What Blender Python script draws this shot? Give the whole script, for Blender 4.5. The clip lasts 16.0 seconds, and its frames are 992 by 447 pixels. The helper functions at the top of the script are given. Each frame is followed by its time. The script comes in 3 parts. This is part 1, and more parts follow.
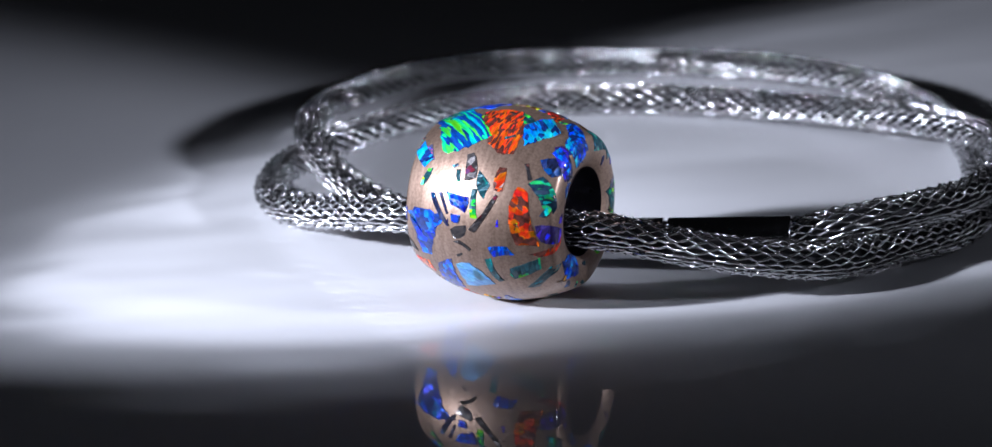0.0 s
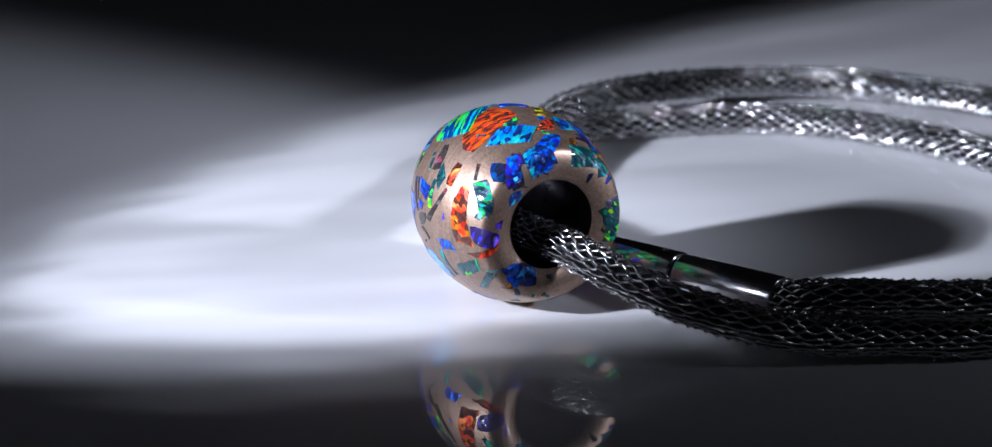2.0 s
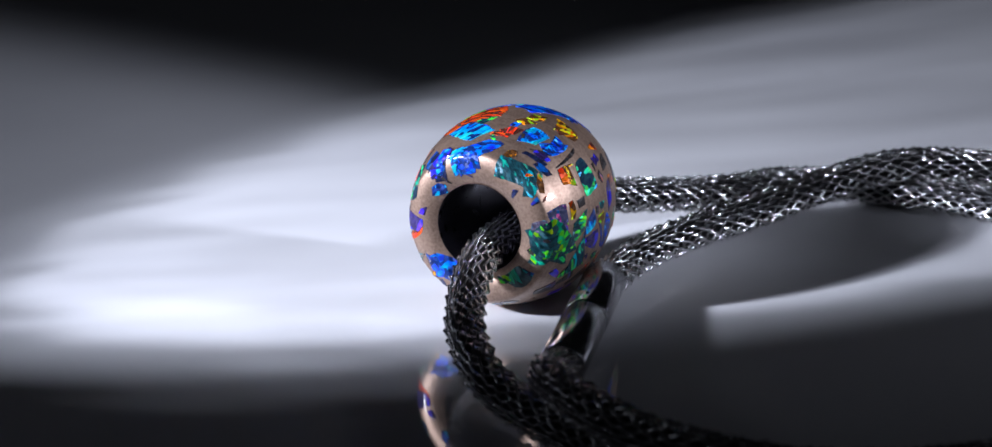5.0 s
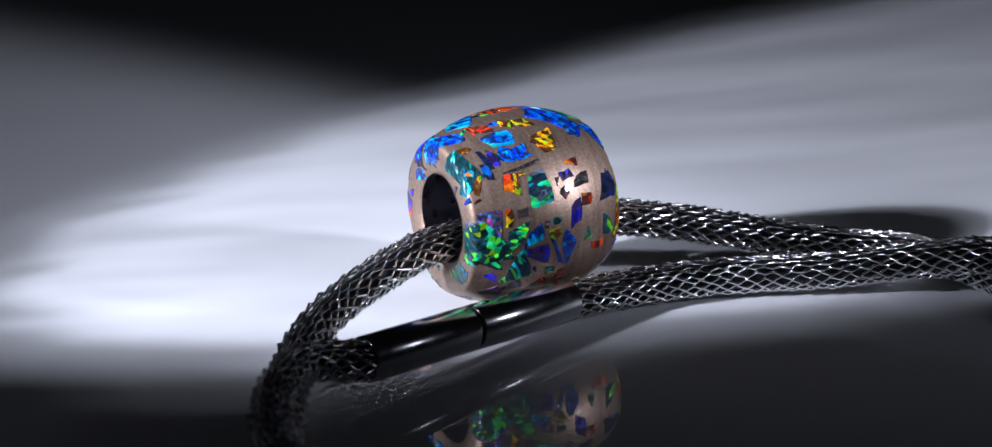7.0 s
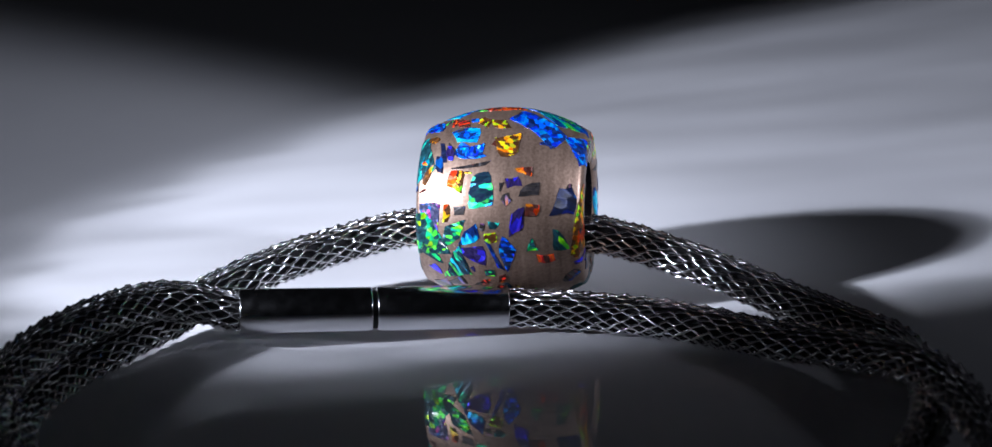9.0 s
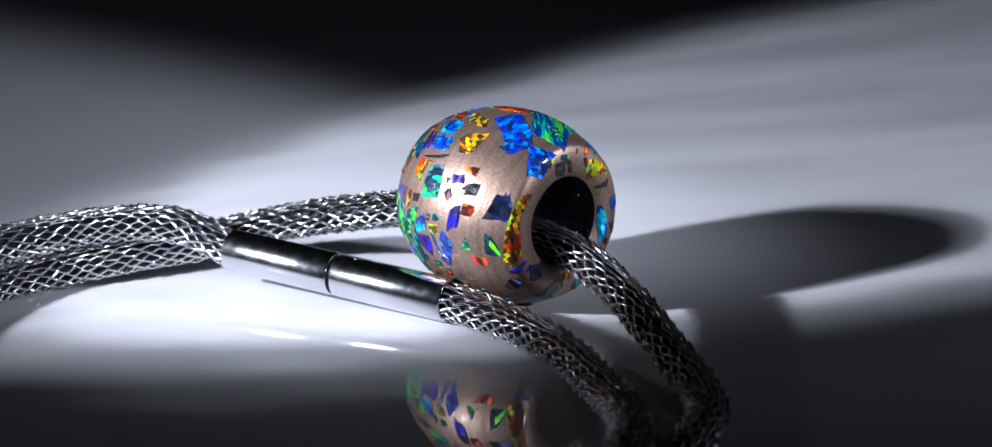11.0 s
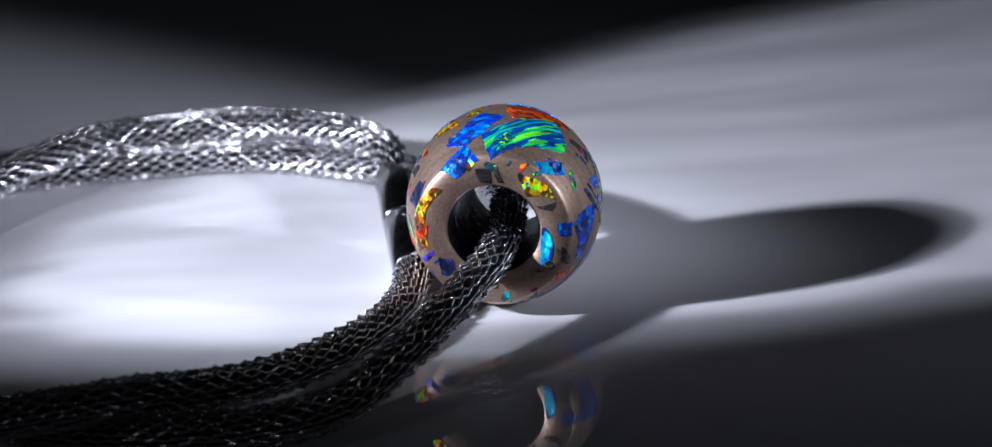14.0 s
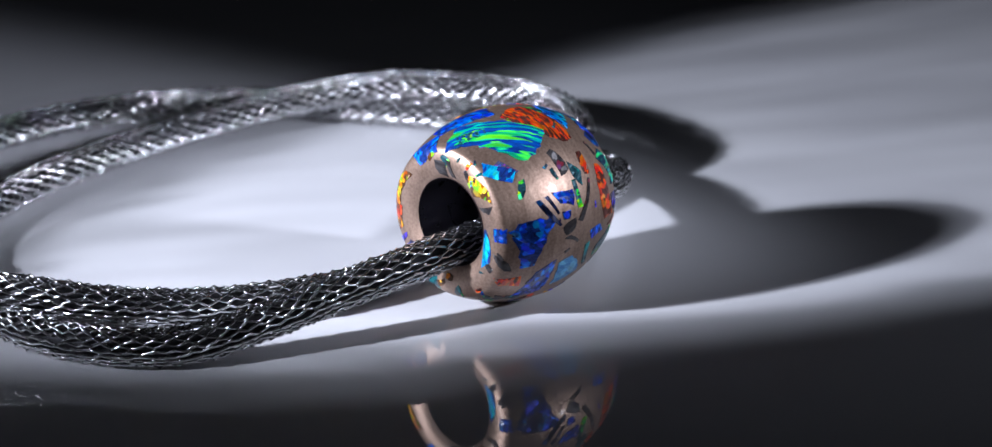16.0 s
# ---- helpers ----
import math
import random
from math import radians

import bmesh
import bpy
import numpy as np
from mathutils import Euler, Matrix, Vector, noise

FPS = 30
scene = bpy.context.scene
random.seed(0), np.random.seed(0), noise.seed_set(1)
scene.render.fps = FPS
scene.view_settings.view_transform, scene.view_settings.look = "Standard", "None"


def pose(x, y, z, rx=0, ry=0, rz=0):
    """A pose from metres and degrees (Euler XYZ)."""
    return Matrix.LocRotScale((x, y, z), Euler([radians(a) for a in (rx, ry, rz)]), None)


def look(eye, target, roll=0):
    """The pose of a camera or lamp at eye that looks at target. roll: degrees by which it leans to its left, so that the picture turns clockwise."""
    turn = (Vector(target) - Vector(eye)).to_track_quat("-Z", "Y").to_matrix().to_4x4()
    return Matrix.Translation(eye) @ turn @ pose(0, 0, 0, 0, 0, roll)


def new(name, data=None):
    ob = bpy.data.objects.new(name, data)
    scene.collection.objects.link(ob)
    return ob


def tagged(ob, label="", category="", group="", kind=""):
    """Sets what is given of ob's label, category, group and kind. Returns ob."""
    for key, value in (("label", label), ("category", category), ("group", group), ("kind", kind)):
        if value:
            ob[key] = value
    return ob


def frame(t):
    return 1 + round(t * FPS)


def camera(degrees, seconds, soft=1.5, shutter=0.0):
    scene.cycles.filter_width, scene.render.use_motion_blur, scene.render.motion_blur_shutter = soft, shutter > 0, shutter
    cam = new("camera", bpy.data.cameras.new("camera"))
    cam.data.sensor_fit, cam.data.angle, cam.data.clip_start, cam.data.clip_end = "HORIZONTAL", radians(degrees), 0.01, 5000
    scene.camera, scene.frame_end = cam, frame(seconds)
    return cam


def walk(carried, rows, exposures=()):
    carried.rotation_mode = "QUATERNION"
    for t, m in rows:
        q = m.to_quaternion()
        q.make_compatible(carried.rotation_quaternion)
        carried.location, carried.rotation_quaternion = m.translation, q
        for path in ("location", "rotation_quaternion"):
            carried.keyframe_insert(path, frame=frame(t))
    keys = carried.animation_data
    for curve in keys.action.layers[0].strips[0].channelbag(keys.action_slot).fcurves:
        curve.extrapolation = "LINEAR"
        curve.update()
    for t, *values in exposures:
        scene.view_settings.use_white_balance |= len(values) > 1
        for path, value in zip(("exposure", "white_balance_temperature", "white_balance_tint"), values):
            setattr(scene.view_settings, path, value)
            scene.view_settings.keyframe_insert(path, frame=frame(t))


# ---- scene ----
# A metal bead with opal chips on a knitted wire cord turns on a glossy white disc before a fixed camera.
MM = 0.001
SECONDS = 16.0
EYE = (0.0, -0.15487, 0.05904)
AIM = (EYE[0] - 0.0062, EYE[1] + 0.945008, EYE[2] - 0.327014)
cam = camera(24.486, SECONDS, soft=1.4)
cam.data.dof.use_dof = True
cam.data.dof.focus_distance = 0.159
cam.data.dof.aperture_fstop = 50.0
walk(cam, [(0.0, look(EYE, AIM, -1.72)), (SECONDS, look(EYE, AIM, -1.72))])

# ---- light: a dim studio, two low, narrow spot lamps, and helper lamps added at their places ----
world = bpy.data.worlds.new("studio")
scene.world = world
world.use_nodes = True
world.node_tree.nodes["Background"].inputs[0].default_value = (0.55, 0.6, 0.75, 1)
world.node_tree.nodes["Background"].inputs[1].default_value = 0.0025


def spot(name, eye, azimuth, dip, cone, blend, power, size):
    lamp = bpy.data.lights.new(name, "SPOT")
    lamp.energy, lamp.spot_size, lamp.spot_blend = power, radians(cone), blend
    lamp.shadow_soft_size, lamp.color = size, (0.778, 0.828, 1.0)
    a, d = radians(azimuth), radians(dip)
    ob = new(name, lamp)
    e = Vector(eye) * MM
    ob.matrix_world = look(e, e + Vector((math.cos(a) * math.cos(d), math.sin(a) * math.cos(d), -math.sin(d))))
    return ob


def painted_beam(ob, radius, soft, centre, streak, low=0.75, high=1.25, reach=(0.0, 1.0)):
    """Paints a lamp's strength with noise: light and dark streaks, edge frayed along them."""
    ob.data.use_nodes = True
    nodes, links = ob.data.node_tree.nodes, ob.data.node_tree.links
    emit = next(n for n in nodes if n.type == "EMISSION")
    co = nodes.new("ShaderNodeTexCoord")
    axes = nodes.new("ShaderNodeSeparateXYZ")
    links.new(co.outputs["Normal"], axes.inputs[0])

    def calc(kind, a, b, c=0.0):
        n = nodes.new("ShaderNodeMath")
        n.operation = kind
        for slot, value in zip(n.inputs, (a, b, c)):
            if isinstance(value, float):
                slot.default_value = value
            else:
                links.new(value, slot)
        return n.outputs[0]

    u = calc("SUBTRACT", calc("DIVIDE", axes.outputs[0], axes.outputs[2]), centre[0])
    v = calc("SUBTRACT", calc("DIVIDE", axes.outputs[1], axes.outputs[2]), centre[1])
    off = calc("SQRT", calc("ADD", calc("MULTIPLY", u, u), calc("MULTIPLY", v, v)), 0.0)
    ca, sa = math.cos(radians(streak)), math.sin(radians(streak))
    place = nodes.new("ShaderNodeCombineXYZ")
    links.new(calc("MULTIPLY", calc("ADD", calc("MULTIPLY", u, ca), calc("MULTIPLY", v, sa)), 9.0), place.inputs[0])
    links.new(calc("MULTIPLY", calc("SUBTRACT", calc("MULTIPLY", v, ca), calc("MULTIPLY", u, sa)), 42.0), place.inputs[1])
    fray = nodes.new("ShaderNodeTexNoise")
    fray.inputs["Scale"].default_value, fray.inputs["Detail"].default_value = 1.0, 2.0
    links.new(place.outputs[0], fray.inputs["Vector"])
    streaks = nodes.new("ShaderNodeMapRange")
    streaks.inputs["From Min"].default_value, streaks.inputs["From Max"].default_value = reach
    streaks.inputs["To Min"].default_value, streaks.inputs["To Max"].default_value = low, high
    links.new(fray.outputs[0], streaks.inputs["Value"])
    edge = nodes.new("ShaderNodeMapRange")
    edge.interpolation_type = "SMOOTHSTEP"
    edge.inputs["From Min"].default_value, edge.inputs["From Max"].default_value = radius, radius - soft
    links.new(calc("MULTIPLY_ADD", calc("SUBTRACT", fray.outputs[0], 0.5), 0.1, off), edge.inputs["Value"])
    # also dims one side of the beam, a brightness slope set by hand
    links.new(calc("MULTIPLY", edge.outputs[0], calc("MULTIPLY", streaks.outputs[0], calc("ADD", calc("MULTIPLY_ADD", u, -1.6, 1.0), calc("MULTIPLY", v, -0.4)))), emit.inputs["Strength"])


west = spot("spot_lamp_west", (-133.2, -52.8, 66.8), 28.5, 20.95, 25.0, 0.02, 1.78, 0.0065)
painted_beam(west, 0.188, 0.014, (0.001, 0.001), 45.0)
# a small lamp added there: sharpens the pool's edge and carries painted streaks
edge_helper = spot("spot_lamp_west_lens", (-133.2, -52.8, 66.8), 28.5, 20.95, 27.0, 0.02, 1.0, 0.0012)
painted_beam(edge_helper, 0.189, 0.018, (0.001, 0.001), 45.0, 0.5, 1.5, (0.3, 0.7))
spot("spot_lamp_east", (111, -40, 55), 154.5, 15.4, 27.0, 0.85, 1.08, 0.006)
# two weak wide fills added at both lamps, to lift shadows and cord glints
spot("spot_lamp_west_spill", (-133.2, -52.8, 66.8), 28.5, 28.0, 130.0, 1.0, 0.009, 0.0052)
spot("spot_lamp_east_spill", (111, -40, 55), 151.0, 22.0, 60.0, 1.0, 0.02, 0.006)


# ---- materials ----
def material(name):
    m = bpy.data.materials.new(name)
    m.use_nodes = True
    return m, m.node_tree.nodes, m.node_tree.links, m.node_tree.nodes["Principled BSDF"]


def node(nodes, kind, **values):
    n = nodes.new(kind)
    for key, value in values.items():
        n.inputs[key].default_value = value
    return n


def ramp(nodes, stops):
    n = nodes.new("ShaderNodeValToRGB")
    el = n.color_ramp.elements
    el[0].position, el[0].color = stops[0][0], (*stops[0][1], 1)
    el[1].position, el[1].color = stops[-1][0], (*stops[-1][1], 1)
    for pos, col in stops[1:-1]:
        e = el.new(pos)
        e.color = (*col, 1)
    return n


def acrylic():
    m, nodes, links, b = material("white_acrylic")
    co = nodes.new("ShaderNodeTexCoord")
    big = node(nodes, "ShaderNodeTexNoise", Scale=35.0, Detail=4.0)
    tint = ramp(nodes, [(0.3, (0.70, 0.70, 0.72)), (0.75, (0.78, 0.78, 0.79))])
    fine = node(nodes, "ShaderNodeTexNoise", Scale=900.0, Detail=2.0)
    rough = ramp(nodes, [(0.35, (0.003, 0.003, 0.003)), (0.8, (0.012, 0.012, 0.012))])
    links.new(co.outputs["Object"], big.inputs["Vector"])
    links.new(co.outputs["Object"], fine.inputs["Vector"])
    links.new(big.outputs["Fac"], tint.inputs["Fac"])
    links.new(fine.outputs["Fac"], rough.inputs["Fac"])
    links.new(tint.outputs["Color"], b.inputs["Base Color"])
    links.new(rough.outputs["Color"], b.inputs["Roughness"])
    b.inputs["IOR"].default_value = 1.5
    return m


def bronze():
    m, nodes, links, b = material("brushed_bronze")
    co = nodes.new("ShaderNodeTexCoord")
    stretch = nodes.new("ShaderNodeMapping")
    stretch.inputs["Scale"].default_value = (2600.0, 260.0, 260.0)
    lines = node(nodes, "ShaderNodeTexNoise", Scale=1.0, Detail=3.0)
    grain = node(nodes, "ShaderNodeTexNoise", Scale=5200.0, Detail=2.0)
    tint = ramp(nodes, [(0.3, (0.2, 0.13, 0.095)), (0.7, (0.42, 0.295, 0.225))])
    mix = node(nodes, "ShaderNodeMix", Factor=0.5)
    bump = node(nodes, "ShaderNodeBump", Strength=0.5, Distance=0.00004)
    links.new(co.outputs["Object"], stretch.inputs["Vector"])
    links.new(stretch.outputs["Vector"], lines.inputs["Vector"])
    links.new(co.outputs["Object"], grain.inputs["Vector"])
    links.new(lines.outputs["Fac"], mix.inputs[2])
    links.new(grain.outputs["Fac"], mix.inputs[3])
    links.new(mix.outputs[0], tint.inputs["Fac"])
    links.new(mix.outputs[0], bump.inputs["Height"])
    links.new(tint.outputs["Color"], b.inputs["Base Color"])
    links.new(bump.outputs["Normal"], b.inputs["Normal"])
    b.inputs["Metallic"].default_value = 0.8
    b.inputs["Roughness"].default_value = 0.47
    b.inputs["Coat Weight"].default_value = 0.3
    b.inputs["Coat Roughness"].default_value = 0.06
    return m


def opal(name, body, fire, cell=1500.0, cover=0.45, stretch=2.2, depth=0.85, bands=None):
    """Opal: a dim body with angular patches of fire, whose layers lean in different ways, under a clear polish."""
    m, nodes, links, b = material(name)
    co = nodes.new("ShaderNodeTexCoord")
    info = nodes.new("ShaderNodeObjectInfo")

    def math_node(kind, a, b_=0.0, c=0.0):
        n = nodes.new("ShaderNodeMath")
        n.operation = kind
        for slot, value in zip(n.inputs, (a, b_, c)):
            if isinstance(value, float):
                slot.default_value = value
            else:
                links.new(value, slot)
        return n.outputs[0]

    # every chip was broken off another way: its layers run at an angle of their own
    turn = nodes.new("ShaderNodeVectorRotate")
    turn.rotation_type = "AXIS_ANGLE"
    turn.inputs["Axis"].default_value = (0.6, -0.48, 0.64)
    links.new(co.outputs["Object"], turn.inputs["Vector"])
    if bands:
        turn.inputs["Axis"].default_value = bands[:3]
        turn.inputs["Angle"].default_value = bands[3]
    else:
        links.new(math_node("MULTIPLY", info.outputs["Random"], 6.28), turn.inputs["Angle"])
    wobble = node(nodes, "ShaderNodeTexNoise", Scale=cell * 0.8, Detail=2.0)
    links.new(co.outputs["Object"], wobble.inputs["Vector"])
    bent = nodes.new("ShaderNodeVectorMath")
    bent.operation = "MULTIPLY_ADD"
    bent.inputs[1].default_value = (0.25 / cell,) * 3
    links.new(wobble.outputs["Color"], bent.inputs[0])
    links.new(turn.outputs["Vector"], bent.inputs[2])
    flat = nodes.new("ShaderNodeMapping")
    flat.inputs["Scale"].default_value = (1.0 / stretch, stretch, 1.0)
    links.new(bent.outputs["Vector"], flat.inputs["Vector"])
    patches = node(nodes, "ShaderNodeTexVoronoi", Scale=cell * 1.2)
    patches.feature = "SMOOTH_F1"
    patches.inputs["Smoothness"].default_value = 0.5
    links.new(flat.outputs["Vector"], patches.inputs["Vector"])
    split = nodes.new("ShaderNodeSeparateColor")
    links.new(patches.outputs["Color"], split.inputs["Color"])
    # fine striations along the layers
    grain = nodes.new("ShaderNodeMapping")
    grain.inputs["Scale"].default_value = (0.5, 3.2, 1.0)
    links.new(bent.outputs["Vector"], grain.inputs["Vector"])
    lines = node(nodes, "ShaderNodeTexNoise", Scale=cell * 1.4, Detail=4.0, Roughness=0.65)
    links.new(grain.outputs["Vector"], lines.inputs["Vector"])
    cloud = node(nodes, "ShaderNodeTexNoise", Scale=cell * 0.35, Detail=2.0)
    links.new(turn.outputs["Vector"], cloud.inputs["Vector"])
    # which patches burn: few in some parts of the chip, many in others
    burn = math_node("ADD", split.outputs["Red"], math_node("MULTIPLY", cloud.outputs["Fac"], 1.1))
    lit = nodes.new("ShaderNodeMapRange")
    lit.inputs["From Min"].default_value, lit.inputs["From Max"].default_value = 1.52 - cover, 1.57 - cover
    links.new(burn, lit.inputs["Value"])
    dim = ramp(nodes, [(0.35, body[0]), (0.65, body[1])])
    links.new(lines.outputs["Fac"], dim.inputs["Fac"])
    hue_at = math_node("ADD", math_node("MULTIPLY", split.outputs["Green"], 0.75), math_node("MULTIPLY_ADD", cloud.outputs["Fac"], 1.2, -0.475))
    hue = ramp(nodes, [(i / (len(fire) - 1), c) for i, c in enumerate(fire)])
    links.new(hue_at, hue.inputs["Fac"])
    level = math_node("MULTIPLY", math_node("MULTIPLY_ADD", split.outputs["Blue"], 0.6, 0.45), math_node("MULTIPLY_ADD", lines.outputs["Fac"], 2.0 * depth, 1.0 - depth))
    glow = nodes.new("ShaderNodeHueSaturation")
    links.new(level, glow.inputs["Value"])
    links.new(hue.outputs["Color"], glow.inputs["Color"])
    mix = nodes.new("ShaderNodeMix")
    mix.data_type = "RGBA"
    links.new(lit.outputs["Result"], mix.inputs["Factor"])
    links.new(dim.outputs["Color"], mix.inputs[6])
    links.new(glow.outputs["Color"], mix.inputs[7])
    links.new(mix.outputs[2], b.inputs["Base Color"])
    # each patch leans its own way, so that it flashes at its own angle
    lean = nodes.new("ShaderNodeVectorMath")
    lean.operation = "MULTIPLY_ADD"
    lean.inputs[1].default_value, lean.inputs[2].default_value = (0.7,) * 3, (-0.35,) * 3
    links.new(patches.outputs["Color"], lean.inputs[0])
    geo = nodes.new("ShaderNodeNewGeometry")
    out = nodes.new("ShaderNodeVectorTransform")
    out.vector_type, out.convert_from, out.convert_to = "VECTOR", "OBJECT", "WORLD"
    links.new(lean.outputs["Vector"], out.inputs["Vector"])
    both = nodes.new("ShaderNodeVectorMath")
    both.operation = "ADD"
    links.new(out.outputs["Vector"], both.inputs[0])
    links.new(geo.outputs["Normal"], both.inputs[1])
    unit = nodes.new("ShaderNodeVectorMath")
    unit.operation = "NORMALIZE"
    links.new(both.outputs["Vector"], unit.inputs[0])
    links.new(unit.outputs["Vector"], b.inputs["Normal"])
    b.inputs["Metallic"].default_value = 0.18
    b.inputs["Roughness"].default_value = 0.38
    b.inputs["Specular IOR Level"].default_value = 0.15
    b.inputs["Coat Weight"].default_value = 0.7
    b.inputs["Coat Roughness"].default_value = 0.05
    return m


def steel(name, base, rough, spread, relief=0.0):
    m, nodes, links, b = material(name)
    co = nodes.new("ShaderNodeTexCoord")
    grain = node(nodes, "ShaderNodeTexNoise", Scale=1400.0, Detail=3.0)
    tone = ramp(nodes, [(0.3, (rough, rough, rough)), (0.75, (rough + spread,) * 3)])
    links.new(co.outputs["Object"], grain.inputs["Vector"])
    links.new(grain.outputs["Fac"], tone.inputs["Fac"])
    links.new(tone.outputs["Color"], b.inputs["Roughness"])
    b.inputs["Base Color"].default_value = (*base, 1)
    b.inputs["Metallic"].default_value = 1.0
    if relief:
        dents = node(nodes, "ShaderNodeTexNoise", Scale=4200.0, Detail=1.0)
        bump = node(nodes, "ShaderNodeBump", Strength=relief, Distance=0.00012)
        links.new(co.outputs["Object"], dents.inputs["Vector"])
        links.new(dents.outputs["Fac"], bump.inputs["Height"])
        links.new(bump.outputs["Normal"], b.inputs["Normal"])
    return m


def dull(name, base, rough):
    m, nodes, links, b = material(name)
    co = nodes.new("ShaderNodeTexCoord")
    grain = node(nodes, "ShaderNodeTexNoise", Scale=160.0, Detail=4.0)
    tone = ramp(nodes, [(0.3, tuple(c * 0.7 for c in base)), (0.75, base)])
    links.new(co.outputs["Object"], grain.inputs["Vector"])
    links.new(grain.outputs["Fac"], tone.inputs["Fac"])
    links.new(tone.outputs["Color"], b.inputs["Base Color"])
    b.inputs["Roughness"].default_value = rough
    return m


ACRYLIC, BRONZE = acrylic(), bronze()
WIRE = steel("steel_wire", (0.78, 0.78, 0.79), 0.15, 0.06, 0.03)
# near-black steel, for the shade painted inside the cord; also the clasp's groove
CORE = steel("dark_gap_steel", (0.03, 0.03, 0.033), 0.5, 0.15)
CHROME = steel("polished_steel", (0.62, 0.62, 0.64), 0.13, 0.07)
LINING = steel("dark_lining", (0.09, 0.085, 0.11), 0.25, 0.15)
TABLE = dull("dark_tabletop_paint", (0.03, 0.03, 0.034), 0.6)
SMOKE = ((0.012, 0.012, 0.016), (0.05, 0.042, 0.04))
DEEP = ((0.004, 0.01, 0.06), (0.01, 0.05, 0.28))
SEA = ((0.006, 0.02, 0.03), (0.015, 0.09, 0.11))
RUST = ((0.03, 0.012, 0.01), (0.14, 0.035, 0.025))
OPALS = {
    "blue": opal("blue_opal", DEEP, [(0.01, 0.02, 0.6), (0.0, 0.06, 0.9), (0.0, 0.2, 0.95), (0.0, 0.5, 0.95)], 2300.0, 0.52, 1.6),
    "cyan": opal("cyan_opal", DEEP, [(0.0, 0.08, 0.75), (0.0, 0.3, 0.9), (0.0, 0.55, 0.9), (0.03, 0.8, 0.7)], 2100.0, 0.62, 1.6),
    "dark": opal("smoky_opal", SMOKE, [(0.15, 0.05, 0.03), (0.3, 0.03, 0.06), (0.05, 0.1, 0.3), (0.4, 0.12, 0.02)], 1800.0, 0.12),
    "dusk": opal("grey_violet_opal", ((0.05, 0.045, 0.08), (0.12, 0.1, 0.16)), [(0.1, 0.08, 0.4), (0.05, 0.3, 0.4), (0.4, 0.06, 0.1)], 2600.0, 0.2, 1.2),
    "ember": opal("ember_opal", RUST, [(0.8, 0.015, 0.02), (0.95, 0.05, 0.01), (0.95, 0.2, 0.01), (0.95, 0.4, 0.01)], 2000.0, 0.6, 1.7),
    "gold": opal("gold_opal", ((0.04, 0.02, 0.01), (0.16, 0.06, 0.015)), [(0.9, 0.07, 0.01), (0.95, 0.22, 0.005), (0.95, 0.5, 0.01), (0.5, 0.8, 0.01), (0.05, 0.8, 0.04)], 2300.0, 0.42, 1.4),
    "green": opal("green_opal", SEA, [(0.0, 0.2, 0.3), (0.0, 0.5, 0.25), (0.02, 0.85, 0.08), (0.2, 0.9, 0.01), (0.6, 0.85, 0.01)], 2000.0, 0.34, 1.8),
    "leaf": opal("sea_green_opal", ((0.01, 0.018, 0.05), (0.015, 0.06, 0.08)), [(0.0, 0.12, 0.7), (0.0, 0.5, 0.6), (0.02, 0.8, 0.25), (0.15, 0.9, 0.02)], 1900.0, 0.36, 2.2),
    "navy": opal("navy_opal", ((0.006, 0.008, 0.02), (0.015, 0.025, 0.09)), [(0.01, 0.02, 0.3), (0.0, 0.1, 0.35), (0.03, 0.02, 0.3)], 1300.0, 0.25, 1.6),
    "red": opal("red_opal", RUST, [(0.75, 0.02, 0.03), (0.95, 0.04, 0.015), (0.95, 0.1, 0.01), (0.9, 0.2, 0.01)], 2000.0, 0.5, 2.8),
    "sky": opal("pale_blue_opal", ((0.03, 0.14, 0.4), (0.12, 0.35, 0.6)), [(0.1, 0.4, 0.8), (0.2, 0.6, 0.85)], 1300.0, 0.4, 1.5),
    "speckle": opal("speckled_opal", ((0.03, 0.05, 0.12), (0.1, 0.09, 0.16)), [(0.0, 0.3, 0.8), (0.1, 0.05, 0.5), (0.8, 0.08, 0.1), (0.3, 0.8, 0.1)], 3600.0, 0.4, 1.1),
    "stripe": opal("banded_opal", ((0.004, 0.02, 0.14), (0.0, 0.08, 0.4)), [(0.0, 0.15, 0.7), (0.0, 0.6, 0.4), (0.02, 0.9, 0.12), (0.15, 0.9, 0.03)], 1000.0, 0.47, 3.8, 0.9, bands=(0.0, 0.0, 1.0, 0.72)),
    "teal": opal("teal_opal", SEA, [(0.0, 0.15, 0.3), (0.0, 0.35, 0.4), (0.02, 0.6, 0.3)], 1700.0, 0.3),
    "violet": opal("violet_opal", ((0.012, 0.008, 0.04), (0.04, 0.025, 0.16)), [(0.05, 0.02, 0.6), (0.02, 0.03, 0.9), (0.2, 0.06, 0.6)], 1500.0, 0.5, 1.8),
}


def finish(bm, name, mat, smooth=True):
    me = bpy.data.meshes.new(name)
    bm.to_mesh(me)
    bm.free()
    me.materials.append(mat)
    if smooth:
        me.polygons.foreach_set("use_smooth", [True] * len(me.polygons))
    return me


def part(name, bm, mat, parent, label="", smooth=True):
    ob = new(name, finish(bm, name, mat, smooth))
    ob.parent = parent
    return tagged(ob, label)


